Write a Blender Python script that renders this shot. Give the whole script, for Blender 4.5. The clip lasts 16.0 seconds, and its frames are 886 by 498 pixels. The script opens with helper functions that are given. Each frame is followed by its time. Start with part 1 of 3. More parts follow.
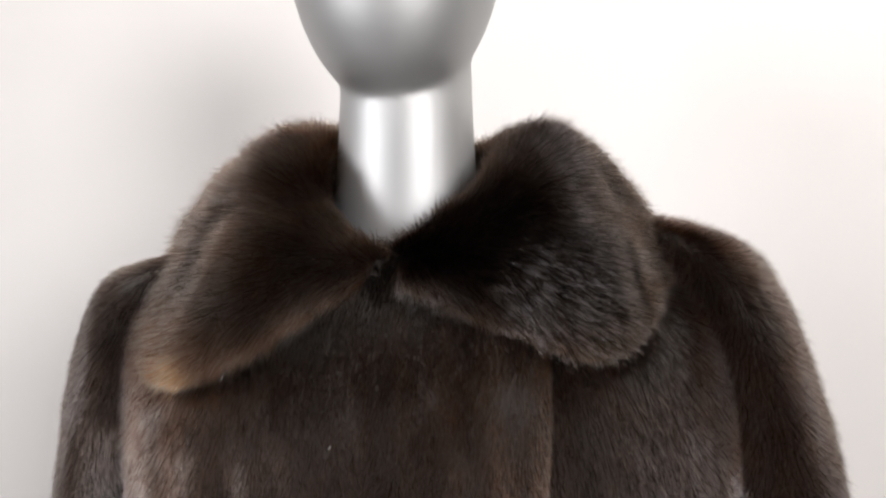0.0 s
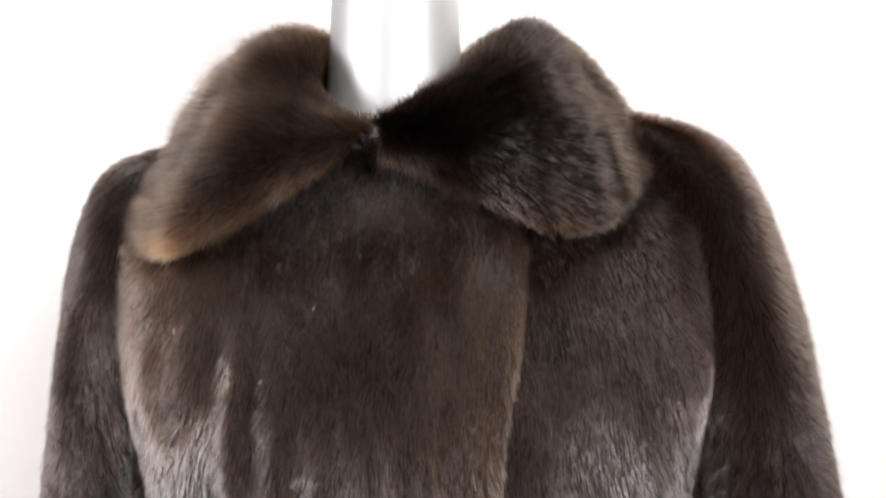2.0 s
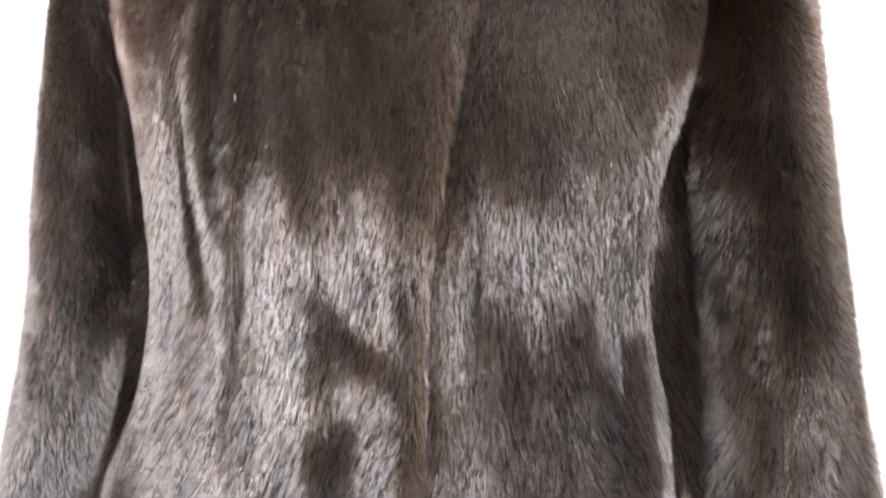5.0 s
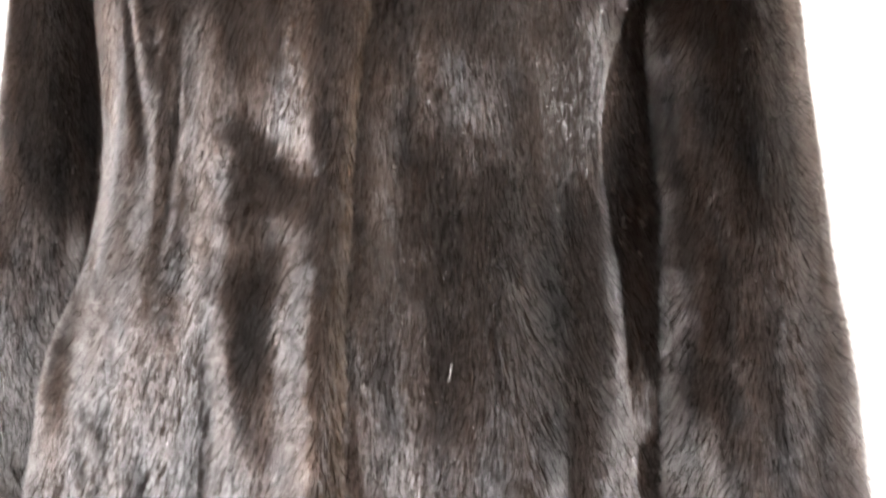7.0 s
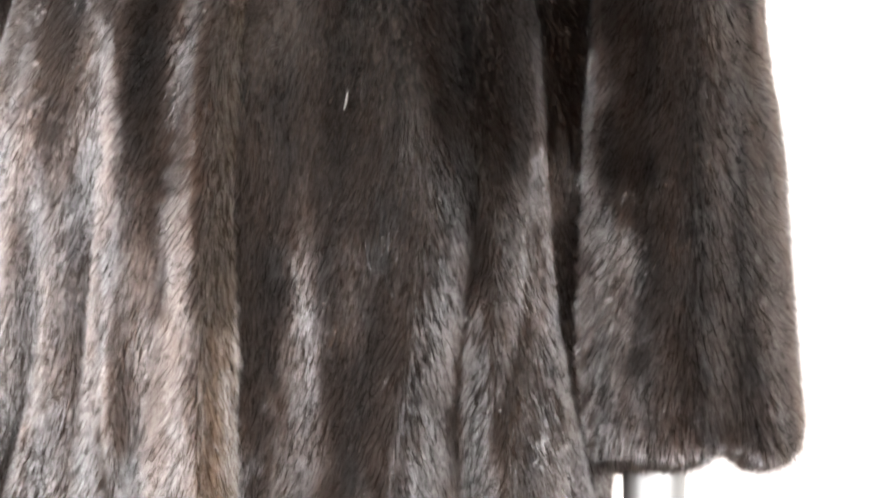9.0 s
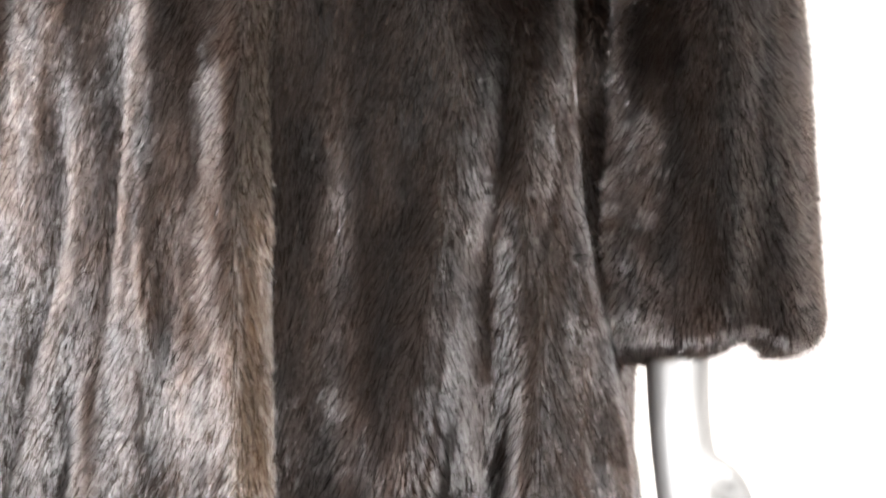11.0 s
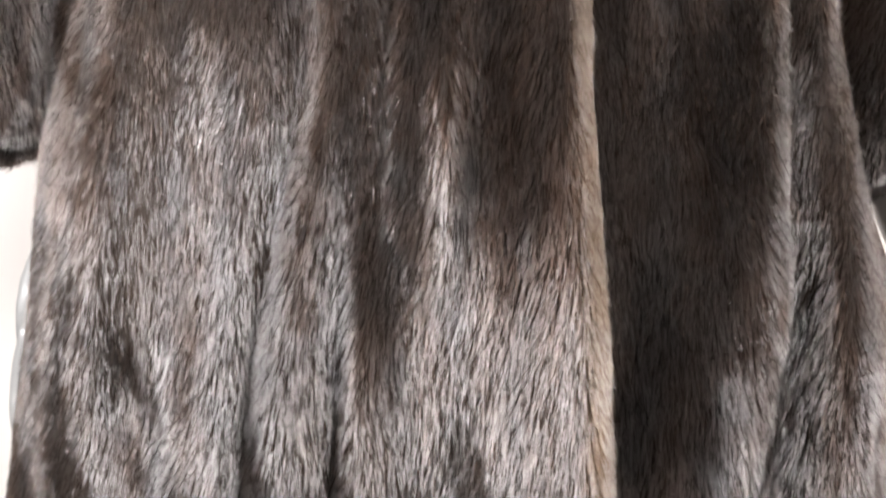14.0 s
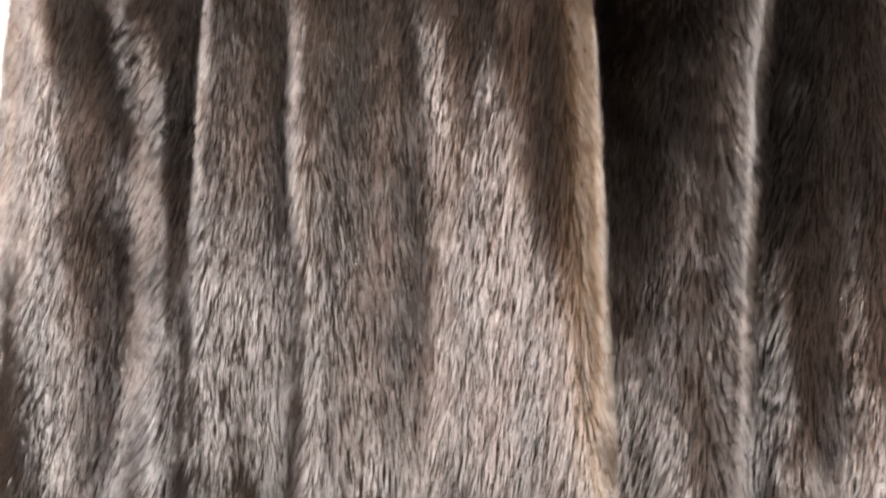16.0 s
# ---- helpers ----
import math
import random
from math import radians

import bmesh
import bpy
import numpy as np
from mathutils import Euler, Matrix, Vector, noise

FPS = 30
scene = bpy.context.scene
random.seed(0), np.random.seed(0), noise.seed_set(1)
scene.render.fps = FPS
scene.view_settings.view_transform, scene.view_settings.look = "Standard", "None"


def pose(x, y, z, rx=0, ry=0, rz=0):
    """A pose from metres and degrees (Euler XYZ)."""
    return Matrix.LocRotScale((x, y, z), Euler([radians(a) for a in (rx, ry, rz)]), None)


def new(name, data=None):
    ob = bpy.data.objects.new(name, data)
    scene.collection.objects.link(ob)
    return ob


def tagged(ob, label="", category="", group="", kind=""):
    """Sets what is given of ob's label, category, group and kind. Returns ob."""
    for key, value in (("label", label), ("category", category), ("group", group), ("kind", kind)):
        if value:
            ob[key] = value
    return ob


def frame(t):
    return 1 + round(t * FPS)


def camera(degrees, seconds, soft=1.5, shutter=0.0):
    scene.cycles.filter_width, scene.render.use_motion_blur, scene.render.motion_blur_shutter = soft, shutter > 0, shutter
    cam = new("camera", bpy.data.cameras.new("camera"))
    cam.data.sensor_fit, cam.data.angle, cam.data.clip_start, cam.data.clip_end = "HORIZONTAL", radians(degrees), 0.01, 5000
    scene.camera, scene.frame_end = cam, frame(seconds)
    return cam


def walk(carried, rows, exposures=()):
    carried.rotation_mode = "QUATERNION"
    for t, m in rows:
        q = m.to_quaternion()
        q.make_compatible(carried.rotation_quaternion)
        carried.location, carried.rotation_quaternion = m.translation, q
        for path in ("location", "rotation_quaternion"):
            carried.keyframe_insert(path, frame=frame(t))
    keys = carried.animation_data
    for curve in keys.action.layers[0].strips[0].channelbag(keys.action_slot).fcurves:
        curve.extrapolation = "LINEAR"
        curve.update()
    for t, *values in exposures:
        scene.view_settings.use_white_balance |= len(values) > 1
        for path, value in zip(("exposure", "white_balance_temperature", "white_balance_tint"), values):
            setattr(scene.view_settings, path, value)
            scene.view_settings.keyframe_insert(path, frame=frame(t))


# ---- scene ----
cam = camera(60.1, 16.0, soft=2.4, shutter=0.6)
METRES, EYE, TILT, LEAN, TURN = 1.4, 1.5, 0.0, 0.0, 0.0
ROWS = [
    (0.0, 0.0, 0.0, 0.0, 0.0, 0.0, 0.0),
    (0.5, 0.0009, -0.0013, -0.008, -0.01, -0.05, -0.05),
    (1.0, 0.0049, -0.0063, -0.0222, 0.02, 0.14, -0.14),
    (1.5, 0.0109, -0.0176, -0.0445, 0.35, 0.47, -0.28),
    (2.0, 0.0173, -0.0179, -0.0686, 0.92, 0.22, -0.43),
    (2.5, 0.0273, -0.0128, -0.0939, 1.89, -1.8, -0.7),
    (3.0, 0.0384, -0.0077, -0.1239, 2.63, -3.45, -0.89),
    (3.5, 0.0504, -0.0084, -0.1578, 3.5, -5.21, -1.44),
    (4.0, 0.0568, -0.0173, -0.1857, 4.44, -5.64, -2.14),
    (6.5, 0.1247, -0.0099, -0.298, 9.5, -4.1, -3.33),
    (7.0, 0.1436, -0.0061, -0.3229, 10.67, -3.7, -3.57),
    (7.5, 0.1603, -0.0015, -0.3498, 11.23, -3.72, -3.89),
    (8.0, 0.1745, 0.0002, -0.3763, 11.58, -3.53, -4.13),
    (8.5, 0.1898, 0.0038, -0.4104, 11.94, -3.84, -4.7),
    (9.0, 0.2088, 0.0079, -0.4384, 12.42, -4.62, -5.54),
    (11.5, 0.1832, -0.0049, -0.5023, 11.16, -5.91, -5.97),
    (12.0, 0.1327, -0.0071, -0.5158, 10.08, -6.42, -6.03),
    (12.5, 0.0665, -0.0007, -0.5265, 7.89, -7.12, -5.64),
    (13.0, 0.0236, 0.0154, -0.5404, 4.68, -7.38, -5.1),
    (13.5, -0.0016, 0.0233, -0.549, 0.96, -7.72, -4.6),
    (14.0, -0.0062, 0.0226, -0.5725, -0.76, -7.68, -4.56),
    (14.5, 0.0143, 0.0166, -0.6202, 0.15, -7.24, -4.07),
    (15.0, 0.0323, 0.0175, -0.6769, 2.02, -6.38, -3.93),
    (15.5, 0.0463, 0.0201, -0.7212, 3.98, -5.26, -3.6),
    (16.0, 0.0521, 0.0243, -0.7647, 5.39, -4.6, -2.91),
]
EXPOSURES = [(0.0, -0.58, 6500, 10), (1.0, -0.5, 6500, 10), (1.8, -0.05, 6500, 11), (2.6, 0.5, 6500, 12), (3.4, 1.0, 6500, 13), (4.2, 0.8, 6500, 12), (6.3, 0.82, 6600, 10),
             (9.2, 0.9, 6550, 9), (11.3, 0.8, 6550, 9), (13.0, 0.92, 6650, 10), (14.0, 0.92, 6750, 11), (16.0, 0.85, 7200, 13)]
walk(cam, [(t, pose(0, 0, EYE, TILT, LEAN, TURN) @ pose(METRES * x, METRES * y, METRES * z, 90 + pitch, roll, yaw)) for t, x, y, z, yaw, pitch, roll in ROWS],
     EXPOSURES)

# ---- world and light ----
world = bpy.data.worlds.new("world")
scene.world = world
world.use_nodes = True
sky = world.node_tree.nodes.new("ShaderNodeTexSky")
sky.sky_type, sky.sun_disc = "NISHITA", False
sky.sun_elevation, sky.sun_rotation = radians(40), radians(160)
world.node_tree.links.new(sky.outputs[0], world.node_tree.nodes["Background"].inputs[0])
world.node_tree.nodes["Background"].inputs[1].default_value = 0.08


def area_lamp(name, m, w, h, watts, colour):
    data = bpy.data.lights.new(name, "AREA")
    data.shape, data.size, data.size_y, data.energy, data.color = "RECTANGLE", w, h, watts, colour
    ob = new(name, data)
    ob.matrix_world = m
    return ob


area_lamp("window_light", pose(-2.46, -1.45, 2.1, 90, 0, -90), 1.5, 0.9, 160, (0.955, 0.945, 0.985))
area_lamp("window_light", pose(1.65, -2.46, 2.1, 90, 0, 0), 1.4, 0.9, 190, (0.985, 0.955, 0.965))
# unseen lamp under the ceiling, added to brighten the back wall
area_lamp("wall_fill_light", pose(0.9, 1.05, 3.08, 0, 0, 0), 3.0, 0.3, 40, (1.0, 0.98, 0.955))

# ---- materials ----


def material(name):
    m = bpy.data.materials.new(name)
    m.use_nodes = True
    return m, m.node_tree.nodes, m.node_tree.links, m.node_tree.nodes["Principled BSDF"]


def mottled(name, c1, c2, rough, scale, bump=0.1, metal=0.0, fine=60.0, stretch=(1, 1, 1)):
    """Paint-like surface with variation at two scales and a fine relief."""
    m, n, l, b = material(name)
    co = n.new("ShaderNodeTexCoord")
    mp = n.new("ShaderNodeMapping")
    mp.inputs["Scale"].default_value = stretch
    l.new(co.outputs["Object"], mp.inputs["Vector"])
    a, f = n.new("ShaderNodeTexNoise"), n.new("ShaderNodeTexNoise")
    a.inputs["Scale"].default_value, f.inputs["Scale"].default_value = scale, fine
    a.inputs["Detail"].default_value = f.inputs["Detail"].default_value = 4
    for x in (a, f):
        l.new(mp.outputs[0], x.inputs["Vector"])
    r = n.new("ShaderNodeValToRGB")
    r.color_ramp.elements[0].position, r.color_ramp.elements[1].position = 0.3, 0.7
    r.color_ramp.elements[0].color, r.color_ramp.elements[1].color = (*c1, 1), (*c2, 1)
    l.new(a.outputs[0], r.inputs[0])
    l.new(r.outputs[0], b.inputs["Base Color"])
    q = n.new("ShaderNodeMapRange")
    q.inputs["To Min"].default_value, q.inputs["To Max"].default_value = rough - 0.06, rough + 0.06
    l.new(f.outputs[0], q.inputs[0])
    l.new(q.outputs[0], b.inputs["Roughness"])
    b.inputs["Metallic"].default_value = metal
    u = n.new("ShaderNodeBump")
    u.inputs["Strength"].default_value, u.inputs["Distance"].default_value = bump, 0.004
    l.new(f.outputs[0], u.inputs["Height"])
    l.new(u.outputs[0], b.inputs["Normal"])
    return m


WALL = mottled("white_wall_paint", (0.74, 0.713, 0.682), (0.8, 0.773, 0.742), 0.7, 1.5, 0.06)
# unseen walls, ceiling and floor, darkened to cut bounced light on the coat
DIM_WALL = mottled("darkened_unseen_wall", (0.075, 0.068, 0.06), (0.095, 0.086, 0.077), 0.7, 1.5, 0.06)
CEIL = mottled("darkened_unseen_ceiling", (0.22, 0.21, 0.2), (0.26, 0.25, 0.24), 0.8, 2.0, 0.05)
FLOOR = mottled("grey_carpet", (0.12, 0.115, 0.11), (0.16, 0.155, 0.15), 0.95, 4.0, 0.6, fine=350)
SILVER = mottled("silver_paint", (0.42, 0.43, 0.43), (0.49, 0.49, 0.48), 0.54, 5.0, 0.03, 0.75, 40)
SKIN = mottled("fur_undercoat", (0.01, 0.007, 0.005), (0.024, 0.016, 0.011), 0.9, 18.0, 0.8, fine=160, stretch=(1, 1, 0.15))


def fur_material():
    m, n, l, b = material("mink_fur")
    out = n["Material Output"]
    n.remove(b)
    h = n.new("ShaderNodeBsdfHairPrincipled")
    h.model, h.parametrization = "CHIANG", "COLOR"
    t = n.new("ShaderNodeAttribute")
    t.attribute_name = "tone"
    l.new(t.outputs["Color"], h.inputs["Color"])
    g = n.new("ShaderNodeAttribute")
    g.attribute_name = "gloss"
    for socket, dull, shiny in (("Roughness", 0.3, 0.07), ("IOR", 1.12, 2.3)):
        r = n.new("ShaderNodeMapRange")
        r.inputs["To Min"].default_value, r.inputs["To Max"].default_value = dull, shiny
        l.new(g.outputs["Fac"], r.inputs["Value"])
        l.new(r.outputs[0], h.inputs[socket])
    h.inputs["Radial Roughness"].default_value = 0.6
    h.inputs["Coat"].default_value = 0.0
    h.inputs["Random Roughness"].default_value = 0.2
    l.new(h.outputs[0], out.inputs["Surface"])
    return m


FUR = fur_material()

# ---- building helpers ----
GUARD = 0.5  # share of glossy guard hair
rng = np.random.default_rng(7)


def part(name, bm, mat, parent=None, label="", smooth=True):
    me = bpy.data.meshes.new(name)
    bm.to_mesh(me)
    bm.free()
    me.materials.append(mat)
    if smooth:
        me.polygons.foreach_set("use_smooth", [True] * len(me.polygons))
    ob = new(name, me)
    ob.parent = parent
    return tagged(ob, label)


def box(bm, x0, x1, y0, y1, z0, z1):
    m = Matrix.LocRotScale(((x0 + x1) / 2, (y0 + y1) / 2, (z0 + z1) / 2), None, (x1 - x0, y1 - y0, z1 - z0))
    return bmesh.ops.create_cube(bm, size=1, matrix=m)


def structure(name, boxes, mat, label):
    bm = bmesh.new()
    for b in boxes:
        box(bm, *b)
    return tagged(part(name, bm, mat, smooth=False), label, name.split("_")[0], kind="structure")


def curve(knots, s):
    """Smooth curve through evenly spaced knots at s in 0..1 (Catmull-Rom)."""
    k = np.asarray(knots, float)
    s = np.clip(np.asarray(s, float), 0, 1) * (len(k) - 1)
    i = np.minimum(s.astype(int), len(k) - 2)
    f = (s - i)[..., None]
    p0, p1, p2, p3 = k[np.maximum(i - 1, 0)], k[i], k[i + 1], k[np.minimum(i + 2, len(k) - 1)]
    return 0.5 * (2 * p1 + (p2 - p0) * f + (2 * p0 - 5 * p1 + 4 * p2 - p3) * f ** 2 + (3 * p1 - p0 - 3 * p2 + p3) * f ** 3)


def along(z, table):
    """Value at height z from (height, value) pairs, smoothed."""
    zs = np.array([p[0] for p in table][::-1])
    vs = np.array([p[1] for p in table][::-1])
    return sum(np.interp(z + d, zs, vs) for d in (-0.03, -0.015, 0, 0.015, 0.03)) / 5


WAVES = rng.normal(size=(14, 3)), rng.uniform(0, 6.28, 14)


def ripple(p, size, seed=0):
    """Smooth noise in -1..1 over points p, features about `size` metres."""
    k, ph = WAVES
    q = p @ k.T * (2.2 / np.asarray(size)) + ph + seed * 1.7 * np.arange(1, 15)
    return np.sin(q).sum(-1) / 4.2


def grid_faces(nu, nv):
    i, j = np.meshgrid(np.arange(nu - 1), np.arange(nv - 1), indexing="ij")
    a = (i * nv + j).ravel()
    return np.stack([a, a + nv, a + nv + 1, a + 1], 1)


def normals(p):
    du, dv = np.gradient(p, axis=0), np.gradient(p, axis=1)
    n = np.cross(du, dv)
    return n / (np.linalg.norm(n, axis=-1, keepdims=True) + 1e-9)


def shell(name, p, thick, mat, parent, label=""):
    """A sheet of real thickness from a grid of points: outer side, inner side and closed rims."""
    nu, nv = p.shape[:2]
    inner = p - normals(p) * thick
    v = np.concatenate([p.reshape(-1, 3), inner.reshape(-1, 3)])
    f = grid_faces(nu, nv)
    n = nu * nv
    faces = f.tolist() + (f[:, ::-1] + n).tolist()
    idx = np.arange(n).reshape(nu, nv)
    rim = np.concatenate([idx[:, 0], idx[-1, 1:], idx[-2::-1, -1], idx[0, -2:0:-1]])
    nxt = np.roll(rim, -1)
    faces += np.stack([nxt, rim, rim + n, nxt + n], 1).tolist()
    me = bpy.data.meshes.new(name)
    me.from_pydata(v.tolist(), [], faces)
    me.materials.append(mat)
    me.polygons.foreach_set("use_smooth", [True] * len(me.polygons))
    me.update()
    ob = new(name, me)
    ob.parent = parent
    return tagged(ob, label)


def fur(parent, p, count, comb, tone, length, lift=0.325, weight=None, wild=0.12, width=0.00015, share=GUARD, nap=None, uneven=1.0, stir=0.15):
    """Fur pile over a grid of points, combed along comb(roots, normals, uv) and coloured by tone(roots, uv):
    dense dull underfur, and longer glossy guard hair through it."""
    nu, nv = p.shape[:2]
    nrm = normals(p)
    a = np.linalg.norm(np.cross(p[1:, :-1] - p[:-1, :-1], p[:-1, 1:] - p[:-1, :-1]), axis=-1)
    w = a * (weight[:-1, :-1] if weight is not None else 1)
    pick = rng.choice(a.size, count, p=(w / w.sum()).ravel())
    i, j = pick // (nv - 1), pick % (nv - 1)
    fu, fv = rng.random((2, count, 1))

    def at(g):
        return (g[i, j] * (1 - fu) + g[i + 1, j] * fu) * (1 - fv) + (g[i, j + 1] * (1 - fu) + g[i + 1, j + 1] * fu) * fv

    root, n = at(p), at(nrm)
    n /= np.linalg.norm(n, axis=1, keepdims=True)
    uv = np.concatenate([(i[:, None] + fu) / (nu - 1), (j[:, None] + fv) / (nv - 1)], 1)
    guard = rng.random((count, 1)) < share
    d = comb(root, n, uv)
    d -= n * (d * n).sum(1, keepdims=True)
    d /= np.linalg.norm(d, axis=1, keepdims=True) + 1e-9
    side = np.cross(n, d)
    streak = root * np.array([1, 1, 0.3])
    swirl = 0.1 * ripple(root, 0.03, 1) + 0.1 * ripple(root, 0.1, 2)
    d = d + side * (swirl[:, None] + rng.normal(0, 1, (count, 1)) * np.where(guard, wild, wild * 2.4))
    stand = 0.17 * ripple(streak, 0.04, 3) + 0.22 * uneven * ripple(root * np.array([1, 1, 0.12]), 0.02, 6) + 0.17 * uneven * ripple(root * np.array([1, 1, 0.6]), 0.07, 5) + 0.14 * ripple(streak, 0.012, 4)
    brush, unruly = nap(root) if nap is not None else (np.zeros(count), 1.0)
    stir = stir + 0.45 * np.clip(-brush, 0, 1)
    up = lift * np.clip(1 + brush + (stand + rng.normal(0, 1, count) * stir) * unruly, 0.1, 2.4)[:, None] * np.where(guard, 1, 1.25)
    ln = length * rng.uniform(0.8, 1.2, (count, 1)) * np.where(guard, 1, 0.68)
    s = np.linspace(0, 1, 4)
    pts = np.empty((count, 4, 3), np.float32)
    for q in range(4):
        pts[:, q] = root - n * 0.001 + ln * (s[q] * d * 0.9 + n * up * (1.2 * s[q] - 0.2 * s[q] ** 2))
    hair = bpy.data.hair_curves.new("fur")
    hair.add_curves([4] * count)
    hair.attributes["position"].data.foreach_set("vector", pts.reshape(-1))
    rad = hair.attributes.get("radius") or hair.attributes.new("radius", "FLOAT", "POINT")
    rw = width * rng.uniform(0.7, 1.3, (count, 1)) * np.array([1, 1, 0.8, 0.15]) * np.where(guard, 0.85, 1.1)
    rad.data.foreach_set("value", rw.astype(np.float32).reshape(-1))
    c = np.ones((count, 4), np.float32)
    c[:, :3] = np.clip(tone(root, uv) * np.where(guard, 0.5, 1.0), 0.002, 0.9)
    c[rng.random(count) < 0.0003, :3] = 0.6
    col = hair.attributes.new("tone", "FLOAT_COLOR", "CURVE")
    col.data.foreach_set("color", c.reshape(-1))
    gl = hair.attributes.new("gloss", "FLOAT", "CURVE")
    gl.data.foreach_set("value", guard[:, 0].astype(np.float32))
    hair.materials.append(FUR)
    ob = new("fur", hair)
    ob.parent = parent
    return tagged(ob, "dense dark brown mink fur with glossy guard hair", kind="stuff")


def mix(c1, c2, f):
    f = np.clip(f, 0, 1)[:, None]
    return np.array(c1) * (1 - f) + np.array(c2) * f


# ---- room ----
structure("floor", [(-2.7, 2.7, -2.7, 1.5, -0.1, 0)], FLOOR, "unseen grey carpet floor under the mannequin, darkened to cut bounced light")
structure("ceiling", [(-2.7, 2.7, -2.7, 1.5, 3.1, 3.2)], CEIL, "unseen plain grey ceiling, darkened to cut bounced light")
structure("wall_back", [(-2.7, 2.7, 1.3, 1.5, 0, 3.1)], WALL, "plain off-white painted wall behind the mannequin")
structure("wall_right", [(2.5, 2.7, -2.5, 1.3, 0, 3.1)], DIM_WALL, "unseen plain side wall, darkened to cut bounced light")
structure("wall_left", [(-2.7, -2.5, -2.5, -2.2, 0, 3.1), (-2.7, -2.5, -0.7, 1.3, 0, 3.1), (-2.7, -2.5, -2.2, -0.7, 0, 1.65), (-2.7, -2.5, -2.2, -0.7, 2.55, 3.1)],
          DIM_WALL, "unseen plain side wall with a window opening, darkened to cut bounced light")
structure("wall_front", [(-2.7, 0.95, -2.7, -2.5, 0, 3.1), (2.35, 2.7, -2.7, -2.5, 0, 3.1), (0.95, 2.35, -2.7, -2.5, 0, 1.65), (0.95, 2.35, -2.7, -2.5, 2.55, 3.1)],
          DIM_WALL, "unseen plain wall with a window opening, darkened to cut bounced light")

# ---- mannequin: one plain silver mesh ----


def tube(bm, centre, rx, ry, n=28, cap=True):
    """A lofted tube: centres, half-widths along x and y at each ring."""
    rings = []
    for (x, y, z), a, b in zip(centre, rx, ry):
        rings.append([bm.verts.new((x + a * math.cos(t), y + b * math.sin(t), z)) for t in np.linspace(0, 2 * math.pi, n, endpoint=False)])
    for r0, r1 in zip(rings, rings[1:]):
        for k in range(n):
            bm.faces.new((r0[k], r0[(k + 1) % n], r1[(k + 1) % n], r1[k]))
    if cap:
        bm.faces.new(rings[0][::-1])
        bm.faces.new(rings[-1])


def limb(bm, pts, rad, n=12):
    """A rounded finger or arm along points with radii."""
    s = np.linspace(0, 1, 6 * (len(pts) - 1) + 1)
    c, r = curve(pts, s), curve([[q] for q in rad], s)[:, 0]
    tan = np.gradient(c, axis=0)
    rings = []
    for p, t, q in zip(c, tan, r):
        t = Vector(t).normalized()
        u = t.cross(Vector((0, 1, 0.01))).normalized()
        w = t.cross(u)
        rings.append([bm.verts.new(Vector(p) + float(q) * (math.cos(a) * u + math.sin(a) * w)) for a in np.linspace(0, 2 * math.pi, n, endpoint=False)])
    for r0, r1 in zip(rings, rings[1:]):
        for k in range(n):
            bm.faces.new((r0[k], r0[(k + 1) % n], r1[(k + 1) % n], r1[k]))
    bm.faces.new(rings[0][::-1])
    bm.faces.new(rings[-1])


